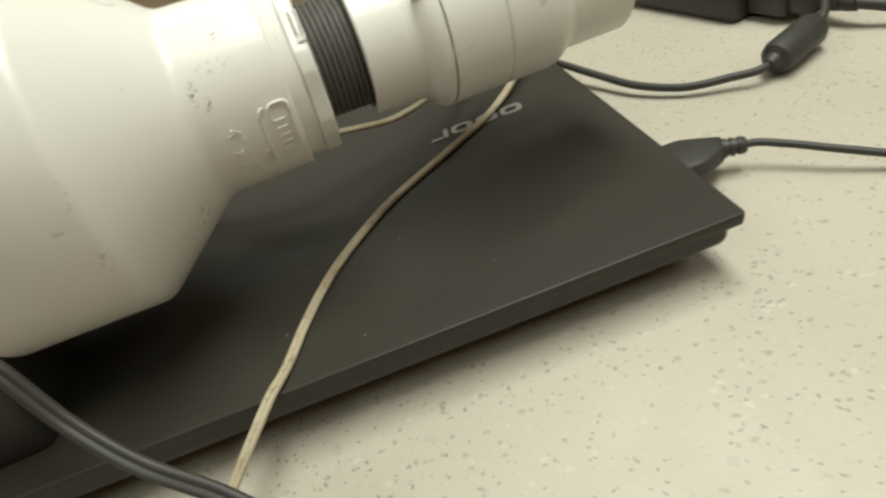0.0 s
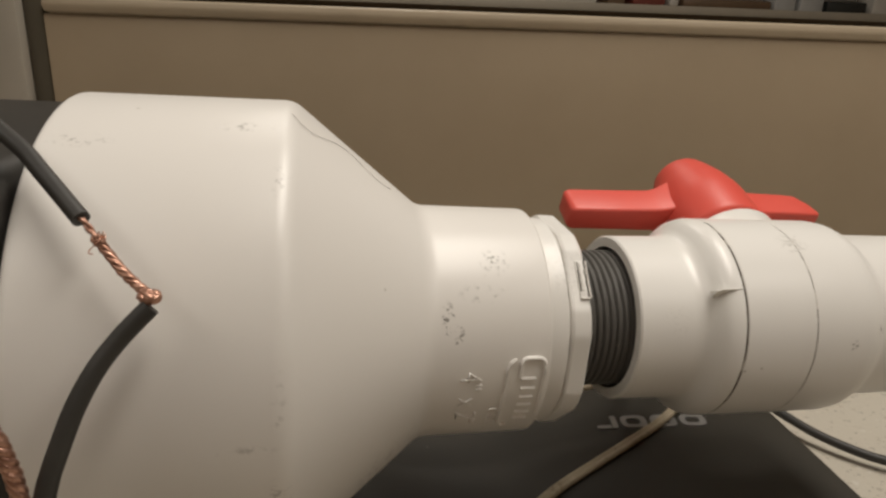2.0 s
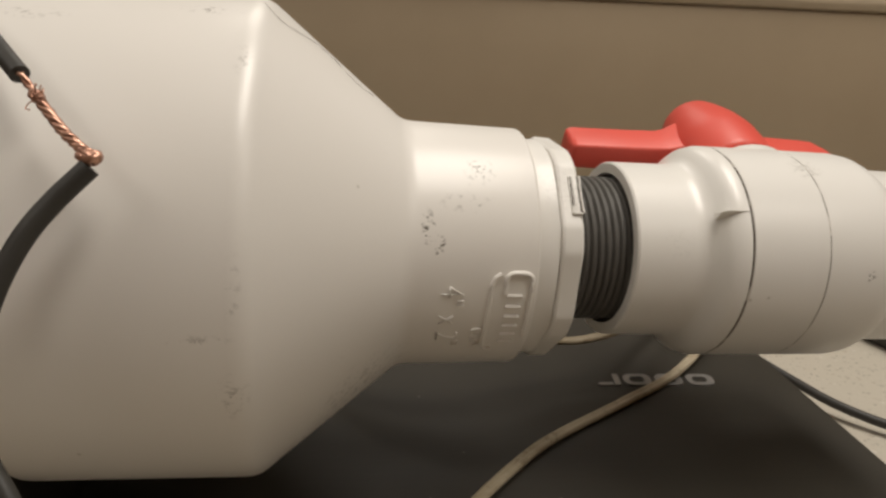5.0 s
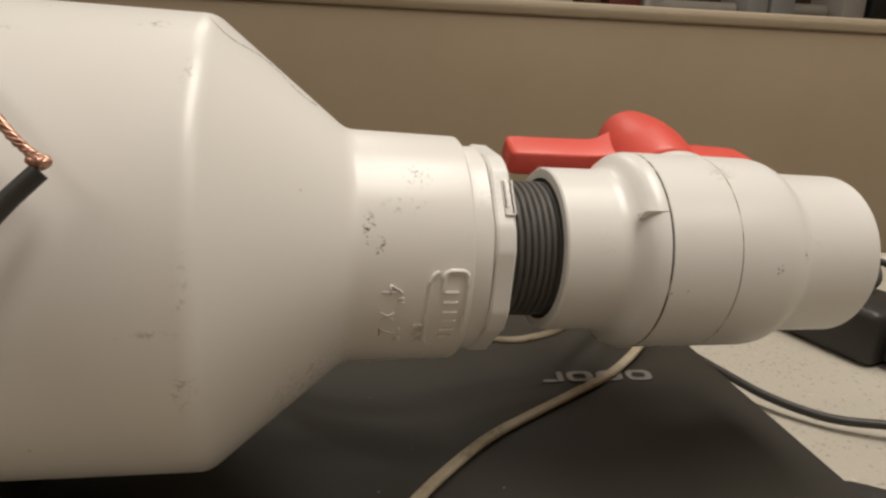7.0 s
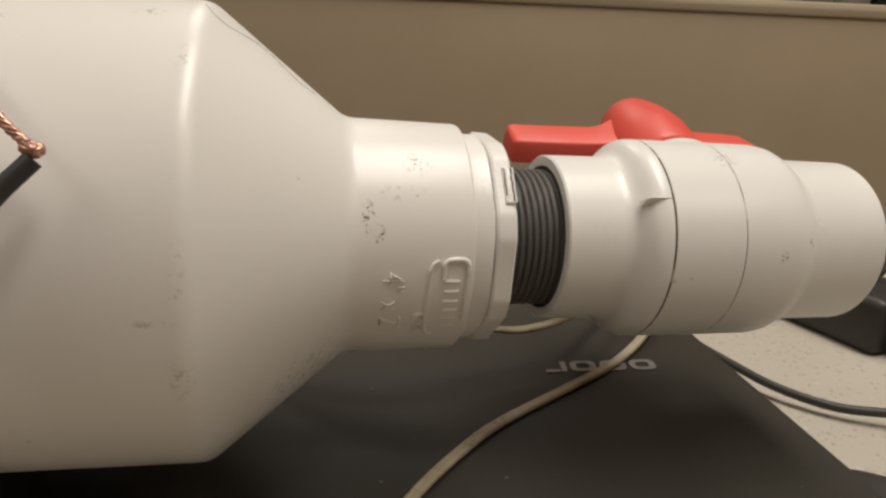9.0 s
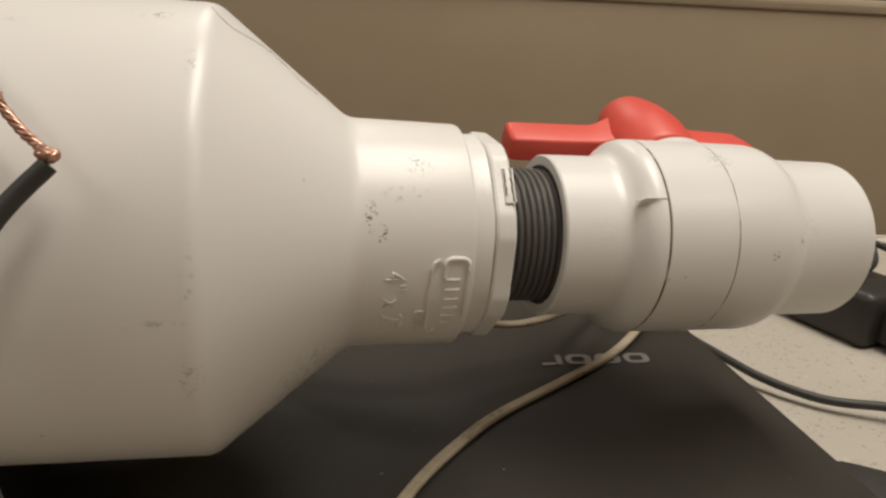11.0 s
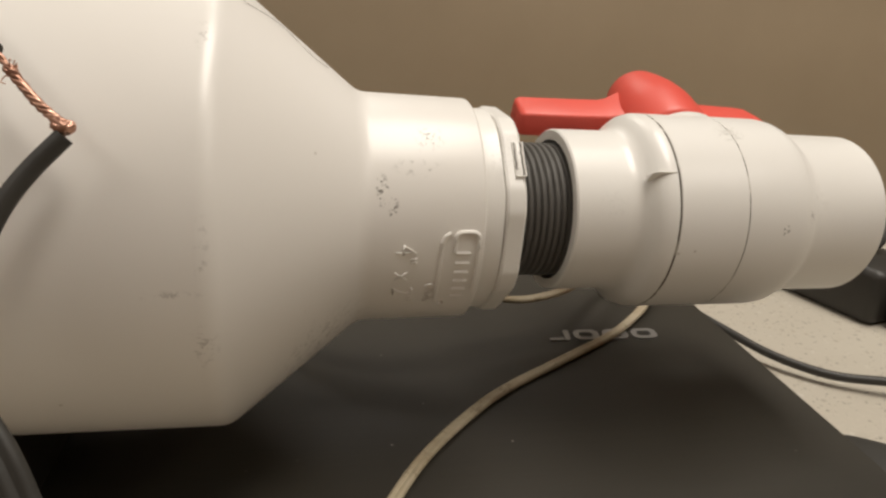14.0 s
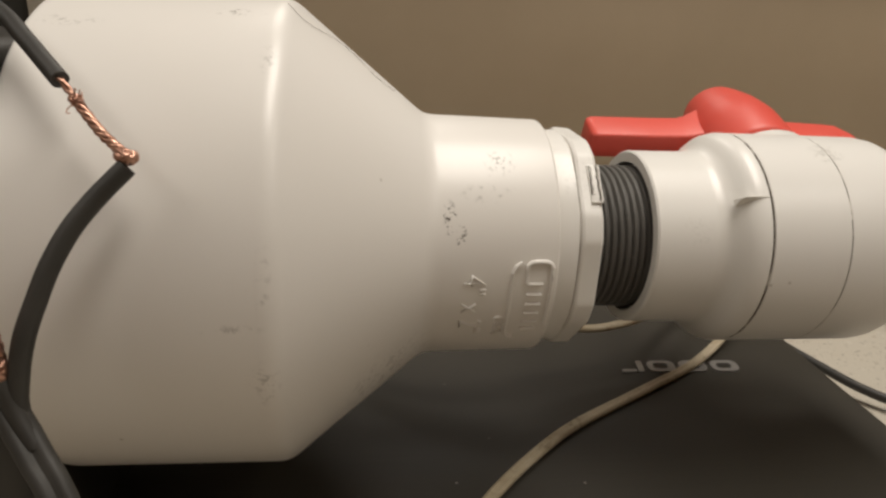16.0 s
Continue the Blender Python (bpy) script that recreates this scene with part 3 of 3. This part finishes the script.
for k in range(6):
    bm = bmesh.new()
    a = 95 + 5.0 * k
    sweep([Vector(around(s, a, R2)) for s in (0.0104, 0.0117, 0.0131, 0.0145)], circle(0.0005, 6), bm)
    part("plate_bar", bm, pvc_reducer, reducer, "raised bar")

# Torn label rest on the collar's flat: a thin pale flap with dirty edges.
FLAT = pose(0, 0, 0, 48, 0, 0)
rest = part("label_rest", box((0.0284, -0.0062, 0.0327), (0.0313, 0.0060, 0.0333), 0.00015, FLAT), pvc_bushing, pipe, "pale torn label rest with dirty edges")
rng = random.Random(31)
for s0, y0, y1 in ((0.0289, -0.0035, 0.0055), (0.0309, -0.0056, 0.0058)):
    line = [FLAT @ Vector((s0 + rng.uniform(-0.00012, 0.00012), y0 + (y1 - y0) * k / 12, 0.0333)) for k in range(13)]
    part("dirt_line", sweep(line, circle(0.00022, 6)), seam_dirt, rest, "dark dirt line")
    line = [FLAT @ Vector((s0 + 0.0006 + rng.uniform(-0.0001, 0.0001), y0 + (y1 - y0) * k / 12, 0.0334)) for k in range(13)]
    part("torn_edge", sweep(line, circle(0.00028, 6)), pvc_bushing, rest, "curled pale edge")
line = [FLAT @ Vector((0.0284 + 0.0029 * k / 8, -0.0058 + rng.uniform(-0.0002, 0.0002), 0.0334)) for k in range(9)]
part("torn_edge", sweep(line, circle(0.0003, 6)), pvc_bushing, rest, "curled pale edge")

# Hair lying on the cone.
bm = bmesh.new()
hair = []
for k in range(26):
    q = k / 25
    s = -0.053 + 0.028 * q
    r = R1 + (R2 - R1) * (s + 0.053) / 0.0372 + 0.0003
    hair.append(Vector(around(s, 14 - 6 * q + 3.2 * math.sin(9 * q), r)))
sweep(hair, circle(0.00006, 5), bm)
part("hair", bm, seam_dirt, pipe, "fine dark hair stuck to the cone")

# Black housing to which the reducer is fixed.
housing = part("housing", box((-0.235, -0.057, -0.0885), (-0.1105, 0.095, 0.0545), 0.006, None, 3), black_box, pipe, "black plastic speaker housing")
part("print_mark", box((-0.1288, -0.0574, 0.010), (-0.1268, -0.0571, 0.018)), white_wire, housing, "small pale printed bar")

# ---- wires ----
beige = thing("beige_cable", label="yellowed flat two-core cable lying across the laptop lid", category="cable")
zl = LID + 0.0014
path = [(-0.300, -0.110, 0.0017), (-0.252, -0.070, 0.0017), (-0.226, -0.0440, 0.0090), (-0.2110, -0.0270, 0.0195), (-0.1990, -0.0140, 0.0275), (-0.1890, -0.0010, LID + 0.0018), (-0.1817, 0.0120, zl), (-0.1718, 0.0345, zl),
        (-0.1572, 0.0605, zl), (-0.1376, 0.0845, zl), (-0.1200, 0.1015, zl), (-0.0870, 0.1255, zl), (-0.0560, 0.1490, zl), (-0.0330, 0.1715, zl + 0.003), (-0.0230, 0.1870, zl + 0.006), (-0.0230, 0.2000, 0.0400), (-0.0400, 0.1990, 0.0450),
        (-0.0620, 0.1750, 0.0520), (-0.0830, 0.1500, 0.0540), (-0.0990, 0.1420, 0.0535), (-0.1105, 0.1400, 0.0535), (-0.1250, 0.1340, 0.0580), (-0.1450, 0.1280, 0.0630), (-0.1750, 0.1300, 0.0600), (-0.2150, 0.1450, 0.0420), (-0.2500, 0.1600, zl), (-0.2800, 0.1700, zl)]
part("sheath", sweep(glide(path, 8), twin(0.00125)), beige_wire, beige, smooth=60)

splice = thing("speaker_wire", label="black wires with twisted bare copper splices before the reducer", category="wire")
WR = 0.00185
part("insulation", tube([(-0.310, 0.062, 0.188), (-0.286, 0.046, 0.1835), (-0.2680, 0.0325, 0.1755), (-0.2600, 0.0255, 0.1702), (-0.2507, 0.0176, 0.1631)], WR), black_rubber, splice)
part("insulation", tube([(-0.2366, 0.0092, 0.1479), (-0.2420, 0.0065, 0.1424), (-0.2460, 0.0035, 0.1372), (-0.2491, 0.0005, 0.1312), (-0.2514, -0.0020, 0.1250), (-0.2534, -0.0040, 0.1190), (-0.2551, -0.0050, 0.1120), (-0.2558, -0.0058, 0.1050), (-0.2535, -0.0070, 0.0975)], WR * 1.05), black_rubber, splice)


def twist(points, r, name, label, strands=3, turn=0.42):
    """Bare strands wound round each other into one braid."""
    line = glide(points, 12)
    bm = bmesh.new()
    for phase in range(strands):
        strand = []
        for i, p in enumerate(line):
            ahead = (line[min(i + 1, len(line) - 1)] - line[max(i - 1, 0)]).normalized()
            side = ahead.cross(Vector((0, 0, 1))).normalized()
            above = side.cross(ahead)
            a = i * turn + phase * 2 * math.pi / strands
            k = r * (0.75 + 0.3 * noise.noise(Vector((i * 0.15, phase, 0))))
            strand.append(p + k * (side * math.cos(a) + above * math.sin(a)))
        sweep(strand, circle(r * 0.82, 8), bm)
    return part(name, bm, copper, splice, label, 60)


def knot(centre, r, turns, name, label, seed, stretch=(1, 1, 1)):
    """One strand wound over and over itself into a ball."""
    rng = random.Random(seed)
    c, line = Vector(centre), []
    tilt, spin = rng.uniform(0, 3), rng.uniform(0, 3)
    steps = turns * 16
    for i in range(steps):
        a = 2 * math.pi * i / 16
        m = Matrix.Rotation(spin + 2.4 * i / 16, 3, "Z") @ Matrix.Rotation(tilt + 0.9 * i / 16, 3, "X")
        q = m @ Vector((math.cos(a), math.sin(a), 0)) * r * (0.82 + 0.18 * math.sin(i * 0.7))
        line.append(c + Vector([q[k] * stretch[k] for k in range(3)]))
    return part(name, sweep(line, circle(r * 0.30, 7)), copper, splice, label, 60)


twist([(-0.2507, 0.0176, 0.1634), (-0.2492, 0.0166, 0.1618), (-0.2472, 0.0152, 0.1598)], 0.00052, "copper_twist", "thin end of bare copper strands", 2, 0.2)
twist([(-0.2474, 0.0153, 0.1600), (-0.2450, 0.0140, 0.1572), (-0.2420, 0.0122, 0.1541), (-0.2392, 0.0110, 0.1517), (-0.2374, 0.0102, 0.1503)], 0.00070, "copper_twist", "bare twisted copper strands", 4, 0.30)
knot((-0.2368, 0.0099, 0.1497), 0.0017, 14, "copper_knot", "knot of bare copper strands", 3, (1.15, 1.0, 0.85))
knot((-0.2470, 0.0150, 0.1596), 0.00115, 8, "copper_knot", "small knot of copper strands", 21)
rng = random.Random(5)
for k in range(9):
    c = Vector((-0.2466, 0.0146, 0.1594))
    d = Vector((rng.uniform(-0.3, 1), rng.uniform(-0.8, 0.2), rng.uniform(-0.2, 1))).normalized()
    e = Vector((rng.uniform(-1, 1), rng.uniform(-1, 0), rng.uniform(-1, 1))).normalized()
    q = rng.uniform(0.0012, 0.0024)
    part("stray_strand", tube([c, c + d * q * 0.7 + e * q * 0.3, c + d * q + e * q * 0.7, c + d * q * 0.6 + e * q], 0.00012, 6, n=5), copper, splice)
twist([(-0.2625, -0.0055, 0.1330), (-0.2597, -0.0058, 0.1285), (-0.2587, -0.0060, 0.1240), (-0.2579, -0.0060, 0.1190), (-0.2577, -0.0060, 0.1140), (-0.2581, -0.0061, 0.1105)], 0.00105, "copper_twist", "bare twisted copper strands", 4, 0.34)
knot((-0.2597, -0.0064, 0.1128), 0.0013, 9, "copper_knot", "knot of bare copper strands", 8, (1.3, 1, 0.8))
part("insulation", tube([(-0.2581, -0.0061, 0.1112), (-0.2560, -0.0066, 0.1050), (-0.2525, -0.0082, 0.0985)], WR), black_rubber, splice)
part("twin_cord", sweep(glide([(-0.2588, -0.0056, 0.1075), (-0.2555, -0.0072, 0.1020), (-0.2520, -0.0095, 0.0968), (-0.2470, -0.0130, 0.0895), (-0.2373, -0.0210, 0.0695), (-0.2211, -0.0336, 0.0550), (-0.1990, -0.0477, 0.0440), (-0.1750, -0.0680, 0.0300), (-0.1400, -0.1000, 0.0120), (-0.1050, -0.1400, 0.0026), (-0.0700, -0.1850, 0.0026)], 8), twin(0.0017), up=Vector((0.3, -0.8, 0.5))), black_rubber, splice, "black twin cord", 60)

# ---- things on the worktop beside the laptop ----
usb = thing("usb_cable", label="black cable with a moulded plug pushed into the laptop", category="cable")
USB_Z = 0.0135


def plug_body():
    """Shield-shaped moulding, widest at the laptop, rounded over its upper and lower rims."""
    plan = [(-0.0030, 0.0815), (0.0150, 0.0815), (0.0220, 0.0790), (0.0335, 0.0718), (0.0345, 0.0700),
            (0.0312, 0.0622), (0.0285, 0.0606), (0.0215, 0.0570), (0.0150, 0.0555), (-0.0030, 0.0555)]
    line = glide([Vector((x, y, 0)) for x, y in plan], 4)
    cx, cy = 0.014, 0.0675
    bm = bmesh.new()
    rings = [[bm.verts.new((cx + (p.x - cx) * k, cy + (p.y - cy) * k, USB_Z + z)) for p in line]
             for k, z in ((0.84, -0.0048), (0.94, -0.0042), (1.0, -0.0024), (1.0, 0.0024), (0.94, 0.0042), (0.84, 0.0048))]
    for one, two in zip(rings, rings[1:]):
        for k in range(len(line)):
            j = (k + 1) % len(line)
            bm.faces.new((one[k], one[j], two[j], two[k]))
    bm.faces.new(rings[0][::-1])
    bm.faces.new(rings[-1])
    bmesh.ops.recalc_face_normals(bm, faces=bm.faces)
    return bm


part("plug", plug_body(), black_rubber, usb, "black moulded plug, wide at the laptop", 50)
m = Matrix.Translation((0.0320, 0.0668, USB_Z)) @ pose(0, 0, 0, 0, 0, -20)
bm = lathe([(0.0, 0.001), (0.0, 0.0047), (0.0022, 0.0046), (0.0024, 0.0038), (0.0036, 0.0038), (0.0038, 0.0045), (0.0056, 0.0044), (0.0058, 0.0036), (0.0070, 0.0036), (0.0072, 0.0043), (0.0100, 0.0041), (0.0112, 0.0033), (0.0114, 0.001)], 24, m=m)
part("strain_relief", bm, black_rubber, usb, "ribbed strain relief")
start = m @ Vector((0.0105, 0, 0))
part("cord", tube([start, start + Vector((0.006, -0.003, 0.0003)), (0.060, 0.0495, 0.0125), (0.0711, 0.0387, 0.0110), (0.100, 0.0150, 0.0060), (0.130, -0.0080, 0.0019), (0.180, -0.0450, 0.0019), (0.260, -0.1100, 0.0019)], 0.0019), black_rubber, usb, "thin black cord")

adapter = thing("power_adapter", label="black power adapter with mains plug and coiled cord on the worktop", category="power adapter")
BR = Matrix.Translation((0.149, 0.246, 0.0)) @ pose(0, 0, 0, 0, 0, -74)
part("brick", box((-0.085, -0.026, 0.0), (0.032, 0.028, 0.036), 0.006, BR, 3), black_box, adapter, "black adapter brick")
part("label_plate", box((-0.070, -0.018, 0.0360), (-0.015, 0.018, 0.0363), 0, BR), far_dark, adapter, "dull label plate")
bm = bmesh.new()
add_box(bm, (0.031, -0.0150, 0.0040), (0.060, 0.0150, 0.0290), 0.004, BR, 3)
add_box(bm, (0.058, -0.0115, 0.0060), (0.076, 0.0115, 0.0240), 0.004, BR, 3)
part("mains_plug", bm, black_rubber, adapter, "black moulded appliance plug")
bm = lathe([(0.060, 0.001), (0.060, 0.0075), (0.066, 0.0068), (0.0662, 0.0052), (0.069, 0.0052), (0.0692, 0.0066), (0.074, 0.0060), (0.0742, 0.0048), (0.077, 0.0048), (0.0772, 0.0058), (0.084, 0.0048), (0.084, 0.001)], 20, m=BR @ pose(0.014, 0, 0.0145))
part("strain_relief", bm, black_rubber, adapter, "ribbed strain relief")
q = BR @ Vector((0.097, 0, 0.0145))
part("mains_cord", tube([q, q + Vector((0.010, -0.012, -0.002)), q + Vector((0.030, -0.028, -0.008)), (0.260, 0.100, 0.0036), (0.340, 0.030, 0.0036), (0.460, -0.060, 0.0036)], 0.0036), black_rubber, adapter, "thick black mains cord")
F0, F1 = Vector((0.1045, 0.1300, 0.0108)), Vector((0.1465, 0.1490, 0.0120))
fd = (F1 - F0)
FM = Matrix.Translation(F0) @ fd.to_track_quat("X", "Z").to_matrix().to_4x4()
L = fd.length
part("ferrite", lathe([(-0.004, 0.001), (-0.004, 0.0030), (0.001, 0.0050), (0.003, 0.0086), (0.007, 0.0098), (L - 0.007, 0.0098), (L - 0.003, 0.0086), (L - 0.001, 0.0050), (L + 0.004, 0.0030), (L + 0.004, 0.001)], 28, m=FM), black_rubber, adapter, "black cylindrical ferrite choke")
part("dc_cord", tube([F0, (0.095, 0.1285, 0.0095), (0.0820, 0.1345, 0.0080), (0.0600, 0.1460, 0.0060), (0.0410, 0.1660, 0.0070), (0.0290, 0.1910, 0.0090), (0.0150, 0.2250, 0.0120), (0.0050, 0.2450, 0.0150), (-0.0060, 0.2570, 0.0160), (-0.0200, 0.2520, 0.0160)], 0.0024), black_rubber, adapter, "thin black cord")
part("dc_cord", tube([F1, (0.1590, 0.1580, 0.0170), (0.1820, 0.1950, 0.0300), (0.1960, 0.2450, 0.0420), (0.1940, 0.2900, 0.0460), (0.1760, 0.3150, 0.0480), (0.1480, 0.3200, 0.0480), (0.1200, 0.3120, 0.0400), (0.1060, 0.3050, 0.0180)], 0.0024), black_rubber, adapter, "thin black cord")
rng = random.Random(11)
for k in range(5):
    c = BR @ Vector((-0.004 - 0.009 * k, 0.006 * (k % 3 - 1) + 0.010, 0.0385))
    w, h = 0.010 + 0.005 * rng.random(), 0.024 + 0.008 * rng.random()
    ring = []
    for i in range(13):
        a = 2 * math.pi * i / 12
        ring.append(c + Vector((w * math.cos(a) * 0.9, 0.006 * math.sin(2 * a + k), h * 0.5 * (1 + math.sin(a)))))
    part("cord_loop", tube(ring, 0.0022, 4, n=10), black_rubber, adapter, "coiled thin black cord")

for dy, dz, bend in ((0.0, 0.0, 0.0), (-0.010, 0.0, 0.008), (-0.016, 0.001, -0.004)):
    cord = thing("white_cable", label="thin off-white cord lying along the foot of the divider", category="cable", group="cords by the divider")
    part("sheath", tube([(-0.40, 0.447 + dy, 0.0026), (-0.1, 0.444 + dy + bend, 0.0026), (0.15, 0.446 + dy, 0.0026 + dz), (0.28, 0.447 + dy - bend, 0.0026), (0.40, 0.446 + dy + bend, 0.0026), (0.52, 0.462 + dy, 0.0026), (0.66, 0.520 + dy, 0.0026), (0.90, 0.600 + dy, 0.0026)], 0.0025, 8), white_wire, cord)

# ---- beyond the divider ----
tray = thing("blue_tray", pose(0.74, 0.76, 0.0, 0, 0, -12), label="blue plastic tray on a grey box behind the divider", category="tray")
part("box", box((-0.18, -0.10, 0.0), (0.18, 0.10, 0.062), 0.006), far_grey, tray, "grey box")
part("tray", box((-0.185, -0.105, 0.062), (0.185, 0.105, 0.090), 0.008), far_blue, tray, "blue tray")
part("cover", box((-0.17, -0.09, 0.090), (0.17, 0.09, 0.20), 0.010), far_dark, tray, "dark cover")

shelf = thing("shelf_unit", pose(0, 2.6, FLOOR), label="beige shelf unit against the far wall, filled with lab goods", category="shelf")
SH = -FLOOR + 0.352
part("board", box((-2.0, -0.15, SH - 0.03), (2.4, 0.35, SH), 0.003), cabinet_paint, shelf)
part("side_panel", box((-2.0, -0.15, 0), (-1.97, 0.35, 1.9), 0.003), cabinet_paint, shelf)
part("side_panel", box((2.37, -0.15, 0), (2.40, 0.35, 1.9), 0.003), cabinet_paint, shelf)
part("back_panel", box((-1.97, 0.33, 0), (2.37, 0.35, 1.9)), far_brown, shelf, "dark back panel")


def goods(name, x0, x1, z1, mat, label, category, y0=-0.10, y1=0.12, bevel=0.01):
    ob = part(name, box((x0, 2.6 + y0, 0.352), (x1, 2.6 + y1, z1), bevel), mat)
    return tagged(ob, label, category, group="goods on the shelf")


goods("book_box", 0.70, 0.77, 0.50, far_brown, "brown box on the far shelf", "box")
goods("red_box", 0.80, 0.93, 0.46, far_red, "dull red box on the far shelf", "box")
goods("white_bottle", 0.945, 0.985, 0.50, far_white, "off-white bottle on the far shelf", "bottle", bevel=0.015)
goods("dark_tray", 1.00, 1.36, 0.385, far_brown, "brown tray on the far shelf", "tray")
goods("grey_case", 1.37, 1.46, 0.52, far_grey, "pale grey case on the far shelf", "case")
goods("pale_case", 1.475, 1.575, 0.56, far_grey, "pale grey case on the far shelf", "case")
goods("dark_case", 1.59, 1.76, 0.395, far_dark, "dark case on the far shelf", "case")
goods("beige_block", 1.785, 1.885, 0.58, far_white, "off-white upright block on the far shelf", "block")
goods("black_case", 1.91, 2.05, 0.56, far_dark, "black case on the far shelf", "case")
goods("white_carton", 0.30, 0.66, 0.43, far_white, "off-white carton on the far shelf", "carton")
roll = lathe([(1.0, 0.001), (1.0, 0.022), (1.004, 0.025), (1.356, 0.025), (1.36, 0.022), (1.36, 0.001)], 28, m=Matrix.Translation((0, 2.58, 0.411)))
tagged(part("paper_roll", roll, far_white), "off-white paper roll lying on a brown tray", "roll", group="goods on the shelf")
roll = lathe([(1.595, 0.001), (1.595, 0.024), (1.60, 0.027), (1.755, 0.027), (1.76, 0.024), (1.76, 0.001)], 28, m=Matrix.Translation((0, 2.58, 0.4225)))
tagged(part("paper_roll", roll, far_white), "off-white paper roll lying on a dark case", "roll", group="goods on the shelf")
